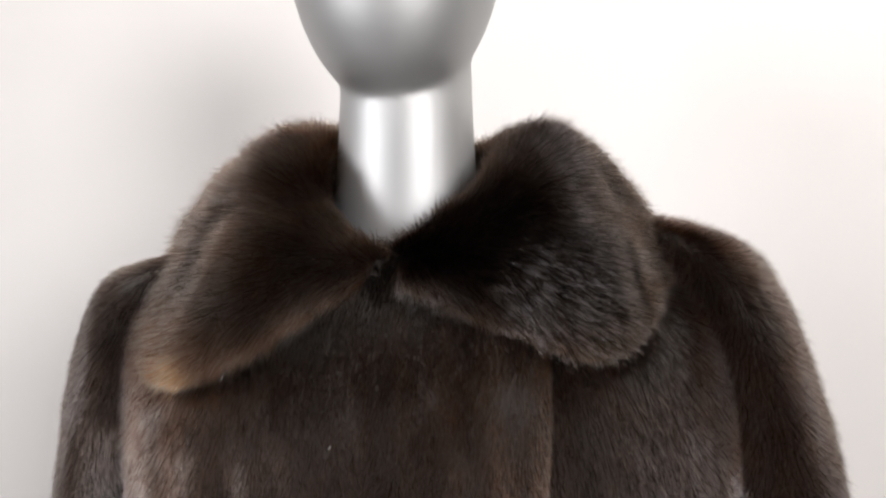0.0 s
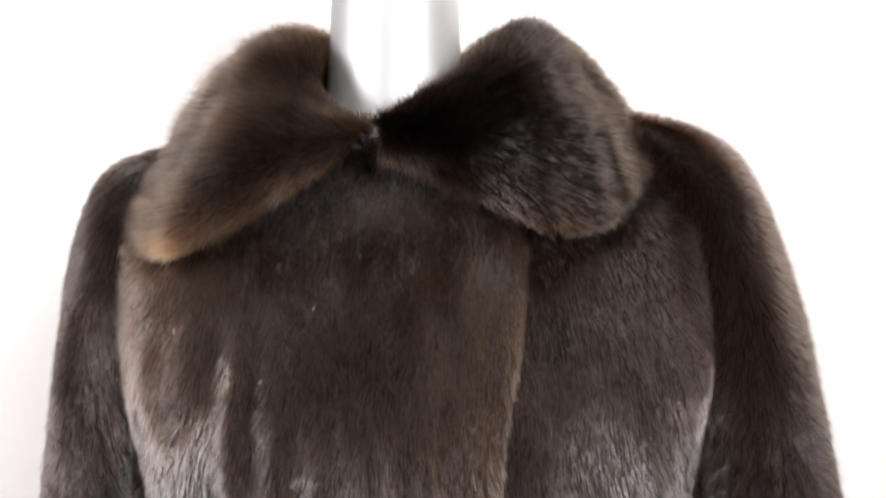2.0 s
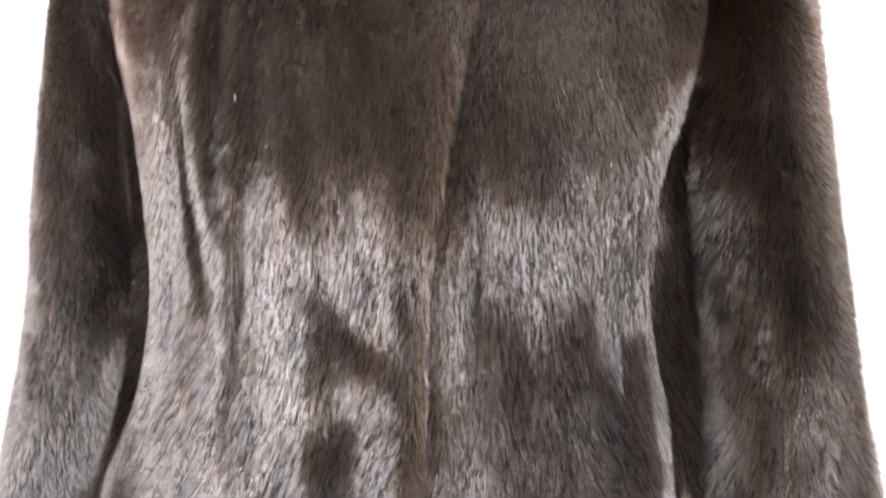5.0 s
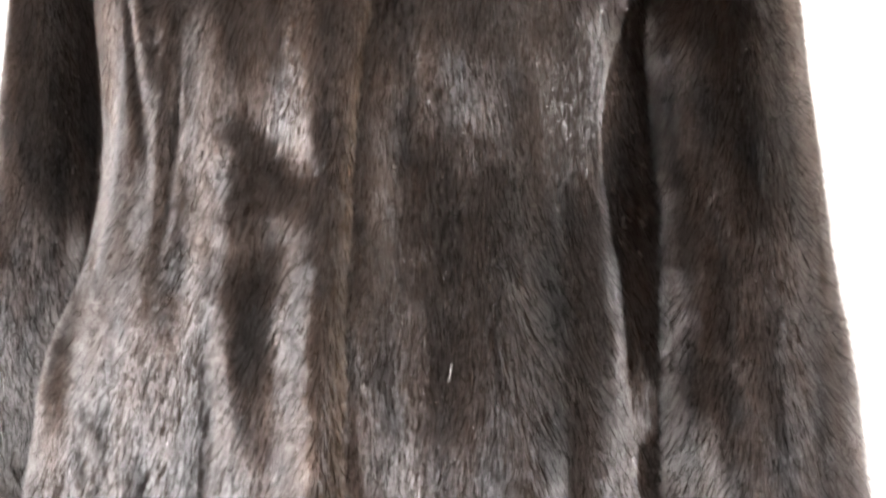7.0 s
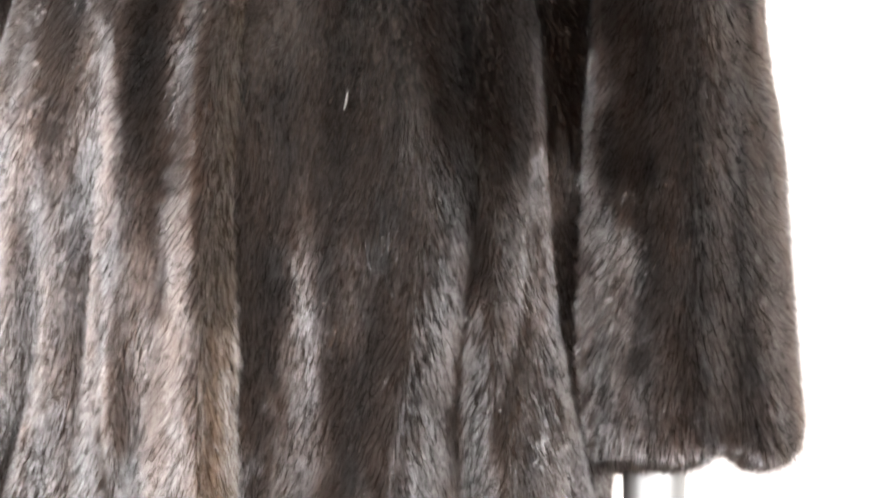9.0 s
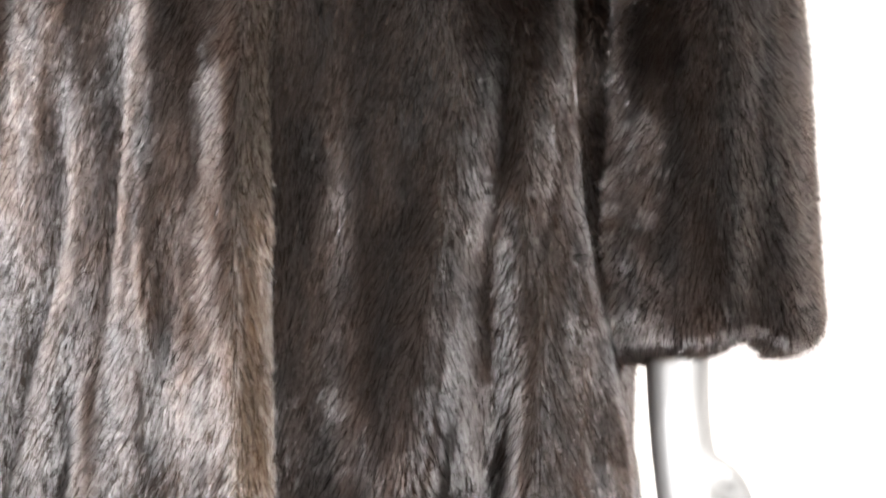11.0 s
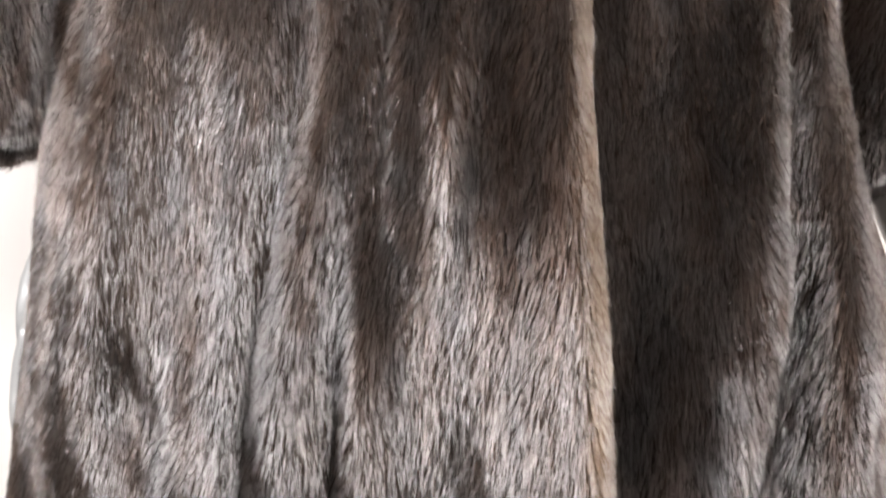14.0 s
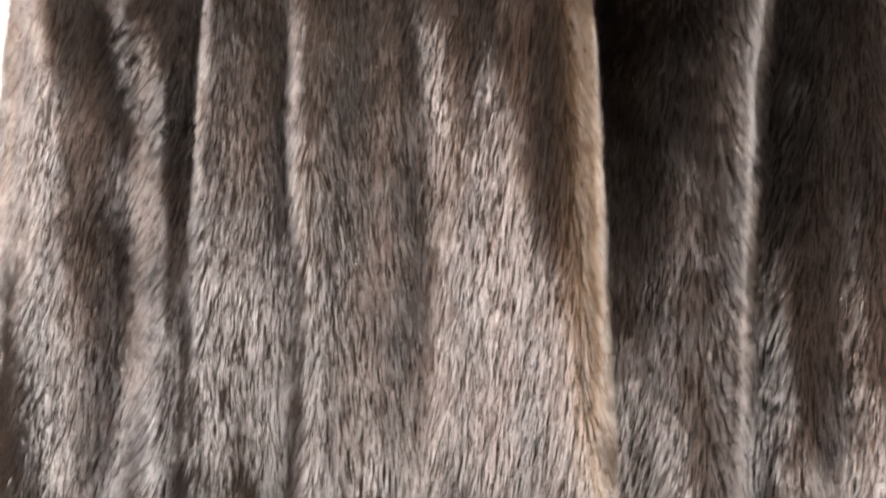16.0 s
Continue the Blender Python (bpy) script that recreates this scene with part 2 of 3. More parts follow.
def mannequin():
    bm = bmesh.new()
    # egg-shaped head with a rounded chin
    s = np.linspace(0, 1, 40)
    a = -math.pi / 2 + s * math.pi
    z = 1.762 + 0.14 * np.sin(a)
    r = np.cos(a) ** 0.85
    wide = 0.094 * r * (1 - 0.10 * (z < 1.752) * ((1.752 - z) / 0.137))
    deep = 0.1 * r
    cy = 0.663 - 0.018 * np.clip((1.752 - z) / 0.137, 0, 1)
    tube(bm, [(-0.041, y, q) for y, q in zip(cy, z)], wide, deep, 48)
    # neck, shoulders and trunk
    zs = [1.72, 1.66, 1.62, 1.58, 1.54, 1.50, 1.475, 1.45, 1.40, 1.30, 1.1, 0.95, 0.85]
    wx = [0.052, 0.057, 0.0585, 0.0605, 0.064, 0.072, 0.085, 0.14, 0.16, 0.14, 0.11, 0.14, 0.13]
    dy = [0.05, 0.055, 0.056, 0.058, 0.06, 0.062, 0.058, 0.055, 0.06, 0.08, 0.075, 0.08, 0.08]
    cz = curve([[q] for q in zs], np.linspace(0, 1, 60))[:, 0]
    cx = curve([[q] for q in wx], np.linspace(0, 1, 60))[:, 0]
    cd = curve([[q] for q in dy], np.linspace(0, 1, 60))[:, 0]
    yy = np.interp(cz, [1.3, 1.5, 1.62, 1.72], [0.67, 0.68, 0.672, 0.68])
    tube(bm, [(-0.032, y, q) for y, q in zip(yy, cz)], cx, cd, 48)
    # legs to the floor, inside the coat
    for x in (-0.1, 0.07):
        tube(bm, [(x, 0.66, 0.9), (x, 0.66, 0.5), (x, 0.66, 0.1), (x, 0.64, 0.0)], (0.075, 0.055, 0.04, 0.045), (0.08, 0.06, 0.045, 0.09), 24)
    # arms and fingers
    for sx, dx, dy in ((1, 0.0, 0.0), (-0.88, 0.039, 0.075)):
        def at(x, y, z):
            k = min(1, max(0, (0.76 - z) / 0.08))
            return (sx * x + dx * k, y + dy * k, z - 0.025 * k * (sx < 0))
        limb(bm, [at(0.19, 0.66, 1.42), at(0.312, 0.665, 1.2), at(0.338, 0.66, 0.95), at(0.344, 0.63, 0.76), at(0.346, 0.6, 0.69), at(0.351, 0.57, 0.645), at(0.359, 0.55, 0.61),
                  at(0.367, 0.538, 0.58), at(0.375, 0.53, 0.552)], (0.04, 0.036, 0.033, 0.027, 0.0235, 0.022, 0.0225, 0.0235, 0.02))
        for k in range(4):
            y = 0.506 + 0.016 * k
            limb(bm, [at(0.372, y, 0.57), at(0.381, y, 0.53), at(0.379, y - 0.004, 0.495), at(0.368, y - 0.006, 0.468 + 0.006 * abs(k - 1.5))], (0.0095, 0.0088, 0.008, 0.004))
        limb(bm, [at(0.362, 0.545, 0.618), at(0.377, 0.545, 0.628), at(0.394, 0.55, 0.61), at(0.404, 0.548, 0.577), at(0.403, 0.54, 0.545)], (0.01, 0.0085, 0.0085, 0.0075, 0.004))
    bmesh.ops.recalc_face_normals(bm, faces=bm.faces)
    ob = part("mannequin", bm, SILVER)
    fuse = ob.modifiers.new("fuse", "REMESH")
    fuse.mode, fuse.voxel_size, fuse.use_smooth_shade = "VOXEL", 0.0045, True
    even = ob.modifiers.new("even", "SMOOTH")
    even.iterations, even.factor = 4, 0.5
    deps = bpy.context.evaluated_depsgraph_get()
    solid = bpy.data.meshes.new_from_object(ob.evaluated_get(deps))
    ob.modifiers.clear()
    ob.data = solid
    return tagged(ob, "glossy silver painted mannequin with an egg-shaped head", "mannequin")


mannequin()

# ---- fur coat ----
coat = tagged(new("fur_coat"), "long dark brown mink fur coat buttoned on a silver mannequin", "coat")

CENTRE_Y = [(1.6, 0.7), (1.5, 0.662), (1.44, 0.642), (1.35, 0.635), (1.2, 0.62), (0.95, 0.60), (0.8, 0.59), (0.6, 0.57), (0.1, 0.56)]
FRONT = [(1.6, 0.03), (1.53, 0.035), (1.47, 0.05), (1.43, 0.068), (1.39, 0.086), (1.35, 0.1), (1.27, 0.119), (1.2, 0.128), (1.15, 0.127), (1.08, 0.12), (1.02, 0.12), (0.95, 0.13), (0.8, 0.128), (0.6, 0.123), (0.3, 0.142), (0.1, 0.15)]
RIGHT = [(1.6, 0.03), (1.55, 0.06), (1.52, 0.14), (1.48, 0.2), (1.42, 0.235), (1.3, 0.235), (1.2, 0.212), (1.13, 0.204), (1.06, 0.21), (0.97, 0.228), (0.9, 0.243), (0.83, 0.254),
         (0.76, 0.27), (0.68, 0.297), (0.62, 0.322), (0.54, 0.334), (0.4, 0.342), (0.1, 0.38)]
LEFT = [(1.6, 0.1), (1.55, 0.13), (1.52, 0.2), (1.48, 0.25), (1.42, 0.262), (1.3, 0.25), (1.2, 0.22), (1.13, 0.205), (1.06, 0.198), (0.97, 0.207), (0.9, 0.235), (0.83, 0.244),
        (0.76, 0.254), (0.68, 0.27), (0.62, 0.271), (0.54, 0.276), (0.4, 0.288), (0.1, 0.318)]
EDGE = [(1.6, 0.06), (1.5, 0.07), (1.43, 0.078), (1.35, 0.076), (1.3, 0.064), (1.25, 0.057), (1.18, 0.05), (1.08, 0.043), (0.99, 0.048), (0.85, 0.058), (0.7, 0.078), (0.62, 0.09), (0.55, 0.1),
        (0.41, 0.117), (0.26, 0.132), (0.1, 0.14)]


def ridge(x, c, w):
    return np.exp(-((x - c) / w) ** 2)


def crest(x, c, wl, wr):
    """A ridge with a gentle and a steep flank."""
    return np.exp(-((x - c) / np.where(x < c, wl, wr)) ** 2)


def falls(z, top, run):
    """How far a fold has opened below its top."""
    return np.clip((top - z) / run, 0, 1)


def folds(x, z):
    """Soft upright folds that deepen below the waist, and the crumpled waist itself."""
    low = falls(z, 0.95, 0.35)
    # right front: one long sharp fold with a gully behind it, and small ones over the hip
    c = along(z, [(0.85, 0.182), (0.74, 0.186), (0.63, 0.19), (0.5, 0.18), (0.39, 0.18), (0.1, 0.186)])
    f = 0.024 * crest(x, c, 0.05, 0.01) * low - 0.016 * ridge(x, c + 0.03, 0.018) * low
    f += 0.016 * crest(x, 0.262 + 0.1 * (0.55 - z), 0.02, 0.03) * low
    f -= 0.006 * ridge(z, 1.045, 0.08) * ridge(x, 0.185, 0.06)
    hip = np.exp(-((z - 0.79) / 0.1) ** 2)
    f += hip * (0.005 * ridge(x, 0.178, 0.009) - 0.006 * ridge(x, 0.2, 0.007) + 0.006 * ridge(x, 0.222, 0.01) - 0.005 * ridge(x, 0.238, 0.006) - 0.004 * ridge(x, 0.15, 0.02))
    # left front: two long folds, each a gully with a rounded ridge beside it
    g = along(z, [(0.95, -0.098), (0.87, -0.094), (0.79, -0.084), (0.73, -0.079), (0.66, -0.091), (0.6, -0.097), (0.5, -0.101), (0.4, -0.1), (0.1, -0.104)])
    f += (0.013 * crest(x, g + 0.014, 0.007, 0.028) - 0.01 * ridge(x, g - 0.002, 0.01)) * falls(z, 0.92, 0.4)
    g = along(z, [(0.66, -0.054), (0.58, -0.053), (0.51, -0.051), (0.43, -0.045), (0.35, -0.038), (0.1, -0.03)])
    f += (0.013 * crest(x, g + 0.014, 0.008, 0.022) - 0.005 * ridge(x, g, 0.008)) * falls(z, 0.66, 0.14)
    f -= 0.006 * ridge(x, along(z, [(0.55, 0.02), (0.4, 0.03), (0.1, 0.042)]), 0.013) * falls(z, 0.56, 0.12)
    f -= 0.008 * ridge(x, -0.165 - 0.35 * (z - 0.53), 0.02) * np.exp(-((z - 0.525) / 0.05) ** 2)
    f -= 0.015 * ridge(x, -0.14, 0.024) * falls(z, 0.5, 0.1)
    f += 0.012 * ridge(x, -0.2, 0.025) * low + 0.008 * ridge(x, -0.002 + 0.1 * (0.71 - z), 0.006) * np.exp(-((z - 0.71) / 0.05) ** 2)
    f -= 0.006 * ridge(x, -0.037 + 0.05 * (0.75 - z), 0.006) * np.exp(-((z - 0.76) / 0.09) ** 2)
    # creases where the coat is drawn in
    f -= 0.003 * ridge(z, 1.075 - 0.7 * x, 0.02) * ridge(x, 0.0, 0.04) + 0.002 * ridge(z, 1.015 + 0.3 * x, 0.018) * ridge(x, -0.02, 0.04)
    f -= 0.006 * ridge(x, -0.089 + 0.02 * (z - 1.1), 0.006) * np.exp(-((z - 1.09) / 0.08) ** 2) + 0.005 * ridge(x, -0.13 - 0.25 * (z - 1.14), 0.007) * np.exp(-((z - 1.16) / 0.08) ** 2)
    f -= 0.005 * ridge(x, 0.076, 0.006) * np.exp(-((z - 1.12) / 0.06) ** 2)
    wander = 0.012 * np.sin(7 * z + 30 * x) + 0.006 * np.sin(19 * z - 11 * x)
    sway = 0.004 * np.sin(75 * (x + wander) + 4 * z) * falls(z, 1.25, 0.3) * np.clip((z - 0.5) / 0.3, 0.3, 1)
    cols = (0.0018 + 0.0016 * np.clip((z - 1.15) * 6, 0, 1)) * np.sin(170 * (x + 0.6 * wander)) * (0.6 + 0.4 * np.sin(41 * x + 1)) * np.clip((z - 0.8) / 0.25, 0.3, 1) * np.clip(0.25 - x * 20, 0, 1) * falls(z, 1.42, 0.1) * np.clip((z - 0.5) / 0.2, 0, 1)
    return 1.35 * f + sway + cols


def body_point(ang, z):
    """Coat surface at an angle round the body (0 at the front, positive to +x) and a height."""
    a = np.where(np.sin(ang) > 0, along(z, RIGHT), along(z, LEFT))
    cosv = np.cos(ang)
    deep = np.where(cosv > 0, along(z, FRONT), 0.12 + 0.1 * np.clip((1.0 - z), 0, 1))
    wide = 0.08 * np.clip(-cosv * 3, 0, 1) * np.clip((z - 0.62) / 0.15, 0, 1) * np.clip((1.42 - z) / 0.1, 0, 1)
    x = (a + wide) * np.sin(ang)
    y = along(z, CENTRE_Y) - deep * cosv
    out = np.where(cosv > 0, folds(x, z), 0)
    return np.stack([x + 0 * z, y - out * np.clip(cosv * 2, 0, 1), z + 0 * ang], -1)


def panel(side, nu=200, nv=220):
    s = np.linspace(0, 1, nu)[:, None]
    top = 1.478 + 0.09 * s
    z = top + (0.1 - top) * np.linspace(0, 1, nv)[None, :]
    e = along(z, EDGE)
    if side > 0:
        start = np.arcsin(np.clip((e - 0.07) / np.where(e - 0.07 > 0, along(z, RIGHT), along(z, LEFT)), -1, 1))
        ang = start + (math.pi - start) * s ** 1.2
        return body_point(ang, z)[::-1]
    start = np.arcsin(np.clip(e / along(z, RIGHT), -1, 1))
    ang = start - (math.pi + start) * s ** 1.2
    p = body_point(ang, z)
    d = np.clip(e - p[..., 0], 0, 1)
    low = np.clip((1.1 - z) / 0.5, 0.0, 1)
    out = (0.009 + 0.026 * low * np.exp(-(d / 0.05) ** 2)) * (0.25 + 0.75 * np.clip(d / 0.012, 0, 1) ** 0.6) * np.clip(np.cos(ang) * 2, 0, 1)
    p[..., 1] -= out
    return p


def down(root, n, uv):
    return np.tile(np.array([0.0, -0.05, -1.0]), (len(root), 1))


DARK, MID, WARM, TAN = (0.004, 0.0024, 0.0018), (0.013, 0.0076, 0.0053), (0.055, 0.029, 0.0175), (0.12, 0.075, 0.042)


def pelts(root, along_x, seed, warm=1.0):
    """Colour of let-out pelts: dark spines and lighter joins in upright strips."""
    x = along_x + 0.008 * ripple(root, 0.25, seed)
    ph = x / 0.034
    strip = np.floor(ph)
    f = np.abs(ph - strip - 0.5) * 2
    own = np.sin(strip * 12.9898 + seed) * 0.5 + 0.5
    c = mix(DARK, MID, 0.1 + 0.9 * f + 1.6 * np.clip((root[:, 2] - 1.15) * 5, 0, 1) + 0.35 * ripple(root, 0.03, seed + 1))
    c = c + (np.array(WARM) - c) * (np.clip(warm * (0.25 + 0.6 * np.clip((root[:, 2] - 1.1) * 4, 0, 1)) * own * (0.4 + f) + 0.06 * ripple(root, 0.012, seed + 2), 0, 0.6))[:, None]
    # chest pelts are browner; their colour is also lightened upward to replace missing light
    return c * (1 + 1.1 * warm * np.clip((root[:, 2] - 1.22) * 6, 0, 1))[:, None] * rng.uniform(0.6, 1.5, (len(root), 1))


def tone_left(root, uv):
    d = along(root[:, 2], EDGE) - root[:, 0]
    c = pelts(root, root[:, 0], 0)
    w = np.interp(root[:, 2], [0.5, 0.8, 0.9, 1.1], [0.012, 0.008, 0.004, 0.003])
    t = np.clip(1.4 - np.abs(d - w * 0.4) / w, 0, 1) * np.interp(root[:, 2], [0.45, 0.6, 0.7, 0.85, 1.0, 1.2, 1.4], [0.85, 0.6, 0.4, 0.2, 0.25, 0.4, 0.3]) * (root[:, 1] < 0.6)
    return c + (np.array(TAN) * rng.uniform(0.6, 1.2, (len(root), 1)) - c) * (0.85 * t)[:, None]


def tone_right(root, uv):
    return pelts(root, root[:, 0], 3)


def brushed(patches, sleek=()):
    """How far the pile stands up from place to place, and how unruly it is: (x, z, half-width, half-height, more or less lift) of each ruffled patch and of each sleek one."""
    def nap(root):
        x = root[:, 0] + 0.006 * ripple(root * np.array([1, 1, 0.4]), 0.022, 11)
        z = root[:, 2] + 0.016 * ripple(root * np.array([1.6, 1, 0.5]), 0.018, 12)
        k = np.zeros(len(root))
        for px, pz, w, h, amount in patches:
            k += amount * np.exp(-((x - px) / w) ** 2 - ((z - pz) / h) ** 2)
        k += 0.9 * np.clip((root[:, 1] - 0.58) / 0.03, 0, 1)
        unruly = np.ones(len(root))
        for px, pz, w, h, amount in sleek:
            m = np.exp(-((x - px) / w) ** 4 - ((z - pz) / h) ** 4)
            k = k * (1 - m) + amount * m
            unruly *= 1 - 0.7 * m
        return np.clip(k, -0.9, 1.3), unruly
    return nap


NAP_RIGHT = brushed([
    (0.195, 1.26, 0.035, 0.06, -0.5), (0.068, 1.1, 0.014, 0.09, -0.4),
    (0.066, 0.97, 0.013, 0.05, -0.4), (0.115, 1.03, 0.035, 0.07, 0.6), (0.165, 0.97, 0.02, 0.03, 0.25),
    (0.228, 0.9, 0.02, 0.06, -0.35), (0.11, 0.88, 0.02, 0.03, -0.1), (0.181, 0.79, 0.017, 0.07, -0.52), (0.222, 0.8, 0.015, 0.07, -0.52),
    (0.252, 0.88, 0.015, 0.06, -0.35), (0.135, 0.72, 0.028, 0.07, 0.45), (0.125, 0.58, 0.03, 0.08, 0.85), (0.13, 0.48, 0.03, 0.05, 0.4),
    (0.24, 0.48, 0.05, 0.12, 0.65), (0.25, 0.69, 0.03, 0.1, -0.35), (0.13, 1.24, 0.045, 0.06, -0.35),
    (0.15, 1.38, 0.06, 0.05, 0.35)], sleek=[(0.19, 1.12, 0.035, 0.085, -0.8), (0.25, 0.92, 0.02, 0.04, -0.55)])
NAP_LEFT = brushed([
    (-0.02, 1.24, 0.06, 0.07, -0.35), (0.0, 1.15, 0.03, 0.03, -0.15), (-0.07, 1.15, 0.018, 0.05, -0.25), (-0.15, 1.2, 0.03, 0.08, -0.25),
    (-0.089, 1.1, 0.006, 0.06, 0.4), (0.012, 1.104, 0.013, 0.022, -0.4), (-0.045, 1.062, 0.014, 0.025, -0.45), (0.007, 0.976, 0.014, 0.03, -0.4),
    (-0.05, 0.95, 0.015, 0.03, -0.35), (0.0, 1.055, 0.03, 0.015, 0.22), (-0.035, 1.09, 0.014, 0.015, 0.18), (-0.023, 1.02, 0.014, 0.02, 0.15), (0.022, 0.9, 0.018, 0.04, 0.2), (-0.2, 0.82, 0.04, 0.07, -0.35),
    (-0.01, 0.915, 0.03, 0.03, 0.1), (0.04, 0.82, 0.025, 0.11, 0.45), (0.028, 1.02, 0.014, 0.05, -0.3), (-0.1, 0.93, 0.05, 0.06, -0.3), (-0.07, 0.8, 0.03, 0.06, -0.3),
    (0.03, 0.72, 0.022, 0.045, 0.6), (0.03, 0.6, 0.04, 0.03, -0.3), (0.02, 0.5, 0.01, 0.04, 0.4), (-0.02, 0.51, 0.04, 0.05, -0.45), (0.065, 0.48, 0.018, 0.05, -0.5), (-0.02, 0.41, 0.03, 0.08, -0.35), (-0.07, 0.42, 0.02, 0.1, -0.2),
    (-0.14, 0.38, 0.035, 0.17, 1.1), (-0.2, 0.66, 0.04, 0.12, -0.5), (-0.155, 0.53, 0.016, 0.03, 0.6), (-0.09, 0.72, 0.09, 0.1, -0.25)])


def front_weight(p):
    return np.where(normals(p)[..., 1] < 0.25, 1.0, 0.12)


QUANTITY = 4.5
right = panel(1)
left = panel(-1)
rp = shell("right_panel", right, 0.006, SKIN, coat)
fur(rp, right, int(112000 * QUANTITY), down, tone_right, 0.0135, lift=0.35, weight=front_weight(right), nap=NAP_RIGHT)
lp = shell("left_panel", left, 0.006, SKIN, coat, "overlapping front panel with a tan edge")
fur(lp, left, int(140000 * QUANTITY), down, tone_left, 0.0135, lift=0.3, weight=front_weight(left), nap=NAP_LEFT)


def sleeve(inner, outer, zs, ys, depth, hem, notch=None, nu=90, nv=120):
    """Tube that hangs from the shoulder; inner and outer x and the height of each station."""
    v = np.linspace(0, 1, nv)
    xi, xo, z, y, b = (curve([[q] for q in k], v)[:, 0] for k in (inner, outer, zs, ys, depth))
    t = np.linspace(0, 2 * math.pi, nu)[:, None]
    c, h = (xi + xo) / 2, (xo - xi) / 2
    turn = 1 - 0.4 * np.clip((v - 0.95) / 0.05, 0, 1) ** 2.5
    h, b = h * turn, b * turn
    x = c + h * np.cos(t)
    wob = 1 + 0.03 * np.sin(5 * t + 3 * v) * v
    yy = y + b * np.sin(t) * wob
    tilt = np.interp(v, [0, 0.12, 0.3, 1], [0.28, 0.25, 0.0, hem])
    zz = z - tilt * np.sign(xo[-1]) * (x - c) * 1.0
    if notch is not None:
        # the cuff is drawn up at one spot, with a soft gully above it
        dip = np.exp(-((x - notch + 0.06 * (1 - v)) / 0.018) ** 2) * np.clip(-np.sin(t), 0, 1)
        zz = zz + 0.009 * dip * np.clip((v - 0.9) / 0.1, 0, 1)
        yy = yy + 0.01 * dip * np.clip((v - 0.5) / 0.4, 0, 1)
    return np.stack([x, yy, zz + 0.006 * np.sin(3 * t) * v], -1)


SLEEVES = [
    dict(inner=(0.117, 0.148, 0.2, 0.23, 0.238, 0.258, 0.264, 0.272, 0.283), outer=(0.212, 0.262, 0.293, 0.325, 0.355, 0.383, 0.413, 0.436, 0.452),
         zs=(1.522, 1.506, 1.44, 1.33, 1.19, 1.05, 0.91, 0.78, 0.702), ys=(0.69, 0.69, 0.685, 0.675, 0.665, 0.66, 0.65, 0.64, 0.635),
         depth=(0.006, 0.055, 0.078, 0.08, 0.08, 0.08, 0.08, 0.082, 0.082), hem=-0.2, notch=0.392),
    dict(inner=(-0.16, -0.19, -0.22, -0.248, -0.25, -0.238, -0.257, -0.288, -0.305), outer=(-0.256, -0.296, -0.313, -0.322, -0.329, -0.341, -0.359, -0.38, -0.388),
         zs=(1.497, 1.483, 1.415, 1.30, 1.17, 1.03, 0.89, 0.76, 0.668), ys=(0.69, 0.69, 0.685, 0.675, 0.665, 0.66, 0.65, 0.64, 0.635),
         depth=(0.006, 0.055, 0.078, 0.08, 0.08, 0.08, 0.08, 0.082, 0.082), hem=0.0),
]
for k, spec in enumerate(SLEEVES):
    g = sleeve(**spec)
    if np.mean((normals(g)[:, 60] * (g[:, 60] - g[:, 60].mean(0))).sum(-1)) < 0:
        g = g[::-1]
    sl = shell("sleeve", g, 0.006, SKIN, coat, "wide straight fur sleeve")

    def tone_sleeve(root, uv, seed=5 + k):
        return pelts(root, uv[:, 0] * 0.5, seed, 0.45)

    def nap_sleeve(root, k=k):
        return (0.0, 0.6)[k == 0] * np.clip((root[:, 2] - 1.25) / 0.1, 0, 1), 1.0

    fur(sl, g, int(55000 * QUANTITY), down, tone_sleeve, 0.0135, lift=(0.54, 0.36)[k], weight=front_weight(g), nap=nap_sleeve, uneven=0.4, stir=0.24)


def wing(fold, edge, hump, lift_front, nu=90, nv=60):
    """Half of the collar: from the fold at the neck to the outer edge, padded between."""
    s = np.linspace(0, 1, nu)
    set_back = np.array((0, 0, 1.5))
    fold, edge = ((np.array(q) - set_back) * 1.05 + set_back for q in (fold, edge))
    i, o = curve(fold, s)[:, None], curve(edge, s)[:, None]
    t = np.linspace(0, 1, nv)[None, :, None]
    p = i + (o - i) * t
    b = np.sin(np.pi * t ** 0.8)
    h = curve([[q] for q in hump], s)[:, None]
    f = curve([[q] for q in lift_front], s)[:, None]
    p[..., 2:3] += b * h
    p[..., 1:2] -= b * f
    return p


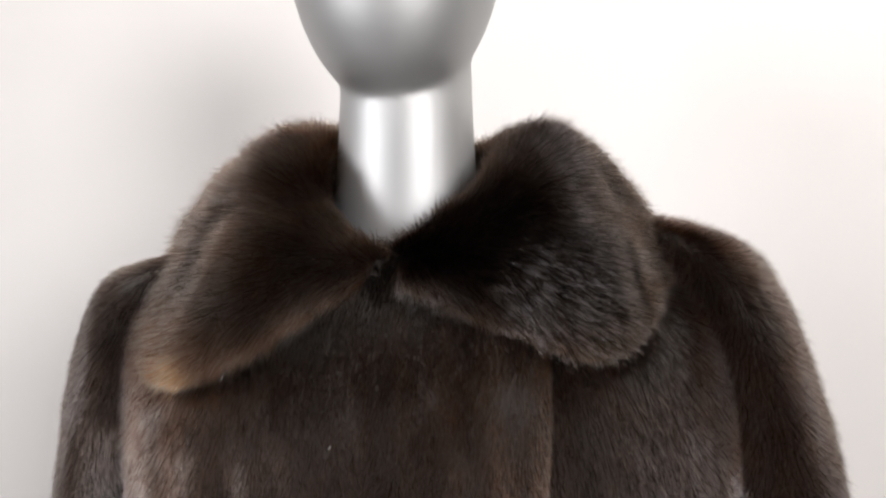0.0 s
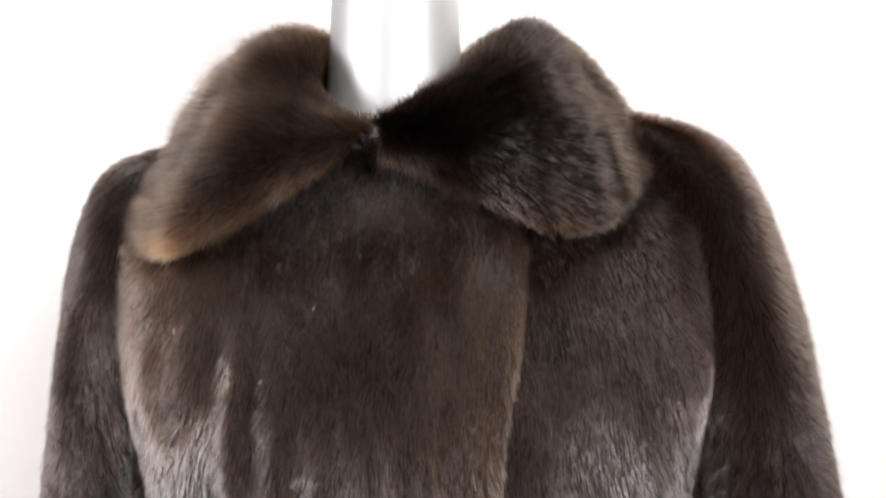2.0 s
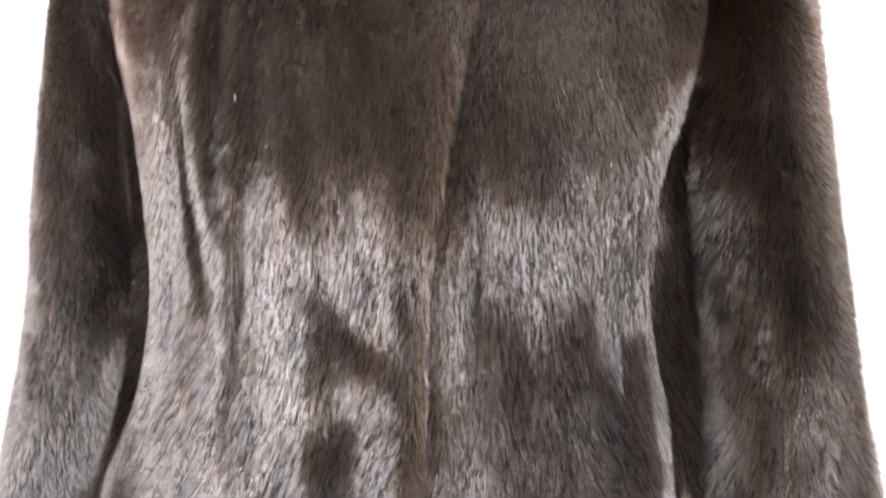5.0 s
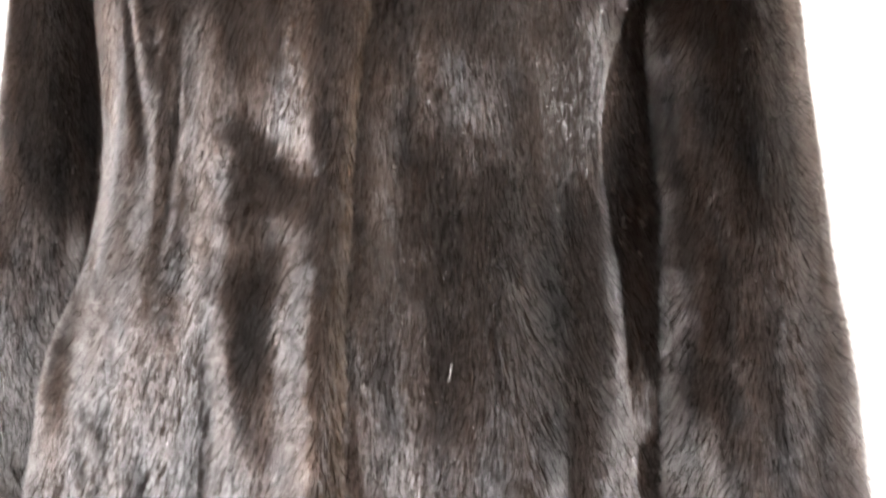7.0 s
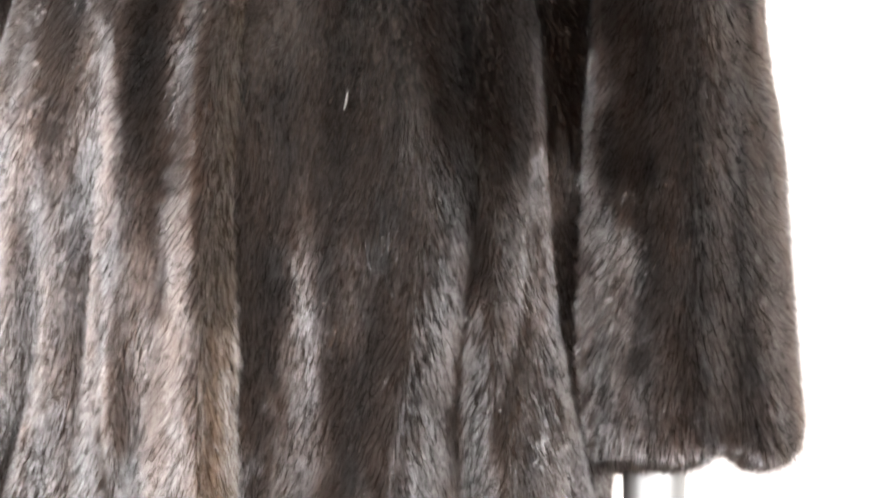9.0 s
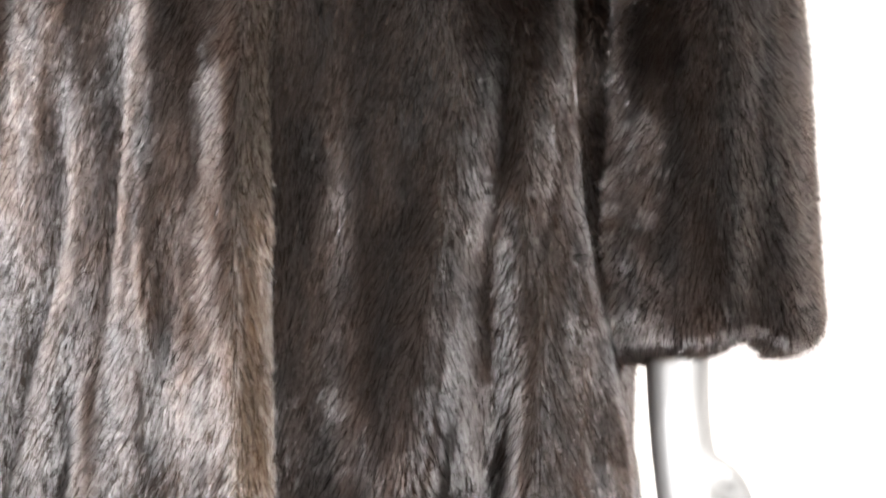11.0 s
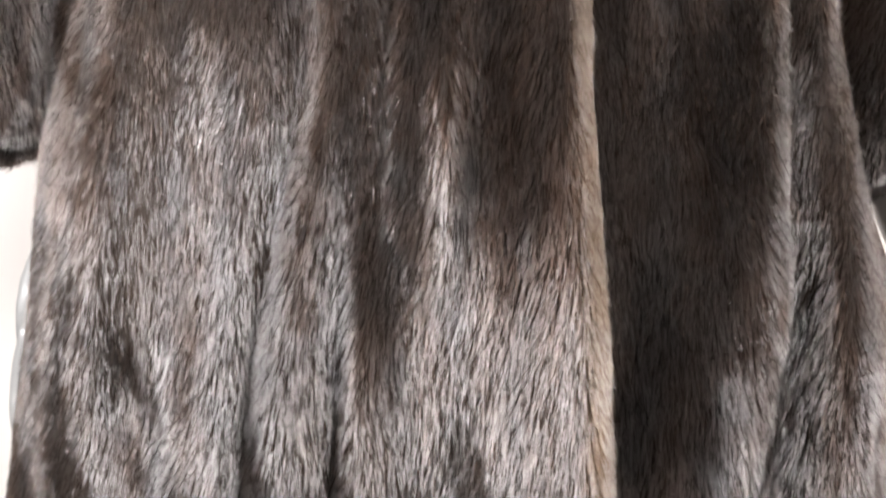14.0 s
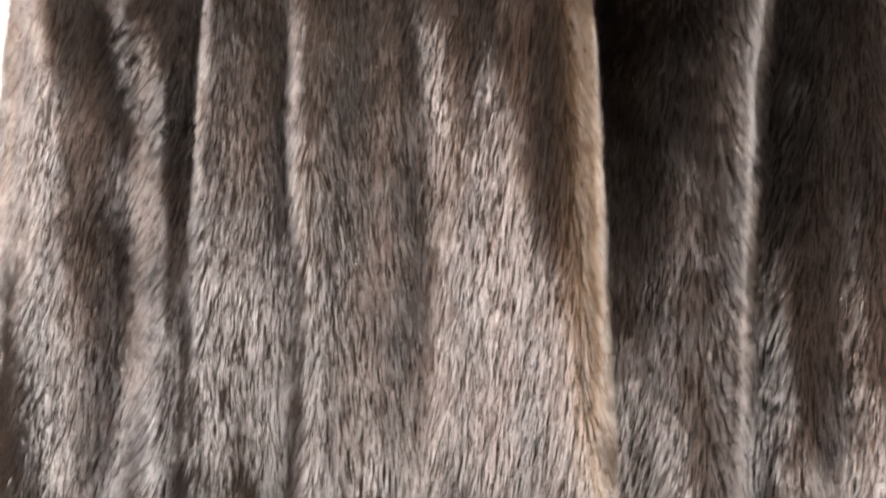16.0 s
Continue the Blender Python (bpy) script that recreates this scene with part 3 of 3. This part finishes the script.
WINGS = [
    dict(fold=[(-0.03, 0.715, 1.585), (-0.078, 0.695, 1.583), (-0.096, 0.64, 1.575), (-0.09, 0.595, 1.552), (-0.072, 0.56, 1.52), (-0.04, 0.535, 1.492)],
         edge=[(-0.03, 0.79, 1.48), (-0.17, 0.75, 1.48), (-0.227, 0.655, 1.478), (-0.211, 0.585, 1.442), (-0.184, 0.54, 1.41), (-0.05, 0.518, 1.482)],
         hump=(0.035, 0.045, 0.042, 0.025, 0.012, 0.004), lift_front=(-0.01, 0.0, 0.012, 0.026, 0.026, 0.012)),
    dict(fold=[(-0.03, 0.715, 1.585), (0.024, 0.695, 1.574), (0.046, 0.64, 1.572), (0.036, 0.595, 1.554), (0.008, 0.56, 1.528), (-0.03, 0.53, 1.497)],
         edge=[(-0.03, 0.79, 1.48), (0.12, 0.75, 1.5), (0.174, 0.655, 1.51), (0.157, 0.585, 1.468), (0.101, 0.535, 1.431), (-0.03, 0.512, 1.482)],
         hump=(0.03, 0.036, 0.042, 0.03, 0.014, 0.004), lift_front=(-0.01, 0.0, 0.012, 0.026, 0.026, 0.012)),
]
for k, spec in enumerate(WINGS):
    g = wing(**spec)
    if normals(g)[60, 30][1] > 0:
        g = g[::-1]
    wg = shell("collar_wing", g, 0.012, SKIN, coat, "broad pointed fur collar wing")

    def outward(root, n, uv, g=g):
        i = np.clip((uv[:, 0] * (g.shape[0] - 1)).astype(int), 0, g.shape[0] - 1)
        return g[i, -1] - g[i, 0]

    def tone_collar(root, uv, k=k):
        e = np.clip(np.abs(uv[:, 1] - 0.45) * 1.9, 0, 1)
        # same fur on both wings; shade on the right one is put into its colour
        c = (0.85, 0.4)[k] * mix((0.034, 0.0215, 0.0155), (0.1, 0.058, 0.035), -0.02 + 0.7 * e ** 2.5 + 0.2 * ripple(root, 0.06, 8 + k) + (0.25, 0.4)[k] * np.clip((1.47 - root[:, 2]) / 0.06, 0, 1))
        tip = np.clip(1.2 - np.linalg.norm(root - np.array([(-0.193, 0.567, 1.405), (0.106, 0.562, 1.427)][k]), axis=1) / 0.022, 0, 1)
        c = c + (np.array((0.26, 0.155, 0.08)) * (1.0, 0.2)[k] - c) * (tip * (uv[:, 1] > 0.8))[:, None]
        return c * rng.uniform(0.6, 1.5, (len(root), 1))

    rim = np.tile(np.where(np.linspace(0, 1, g.shape[1]) > 0.92, 2.0, 1.0), (g.shape[0], 1))

    def nap_collar(root, g=g, k=k):
        # plush and upright on the face, laid flatter on the outer slope and along the rim
        slope = np.clip((-0.06 - root[:, 0]) / 0.16, 0, 1) if k == 0 else np.clip((root[:, 0] - 0.08) / 0.1, 0, 1) * 0.4
        return 0.1 - 0.4 * slope, 1.0

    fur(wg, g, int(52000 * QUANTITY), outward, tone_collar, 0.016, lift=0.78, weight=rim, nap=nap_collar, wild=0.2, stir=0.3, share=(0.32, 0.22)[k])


# ---- lint caught in the pile ----
LINT = mottled("pale_lint", (0.45, 0.43, 0.4), (0.6, 0.58, 0.55), 0.8, 30.0)


def lint(x, y, z, long, turn, bow):
    """A short curled white fibre lying on the fur."""
    bm = bmesh.new()
    limb(bm, [(-0.3 * bow, 0.001, -long / 2), (0.5 * bow, -0.001, -long / 6), (0.4 * bow, -0.0015, long / 6), (-0.5 * bow, 0.0, long / 2)], (0.0001, 0.00022, 0.00022, 0.0001), 6)
    ob = part("lint_fibre", bm, LINT)
    ob.matrix_world = pose(x, y, z, 0, turn, 0)
    return tagged(ob, "short white lint fibre caught on the dark fur coat", "lint", "lint on the coat")


lint(0.121, 0.479, 0.935, 0.014, 8, 0.001)
lint(0.408, 0.572, 0.94, 0.007, -20, 0.001)
lint(-0.095, 0.488, 1.221, 0.006, 0, 0.0006)
lint(-0.19, 0.556, 1.341, 0.007, 5, 0.0008)
lint(-0.079, 0.531, 1.362, 0.004, 30, 0.001)
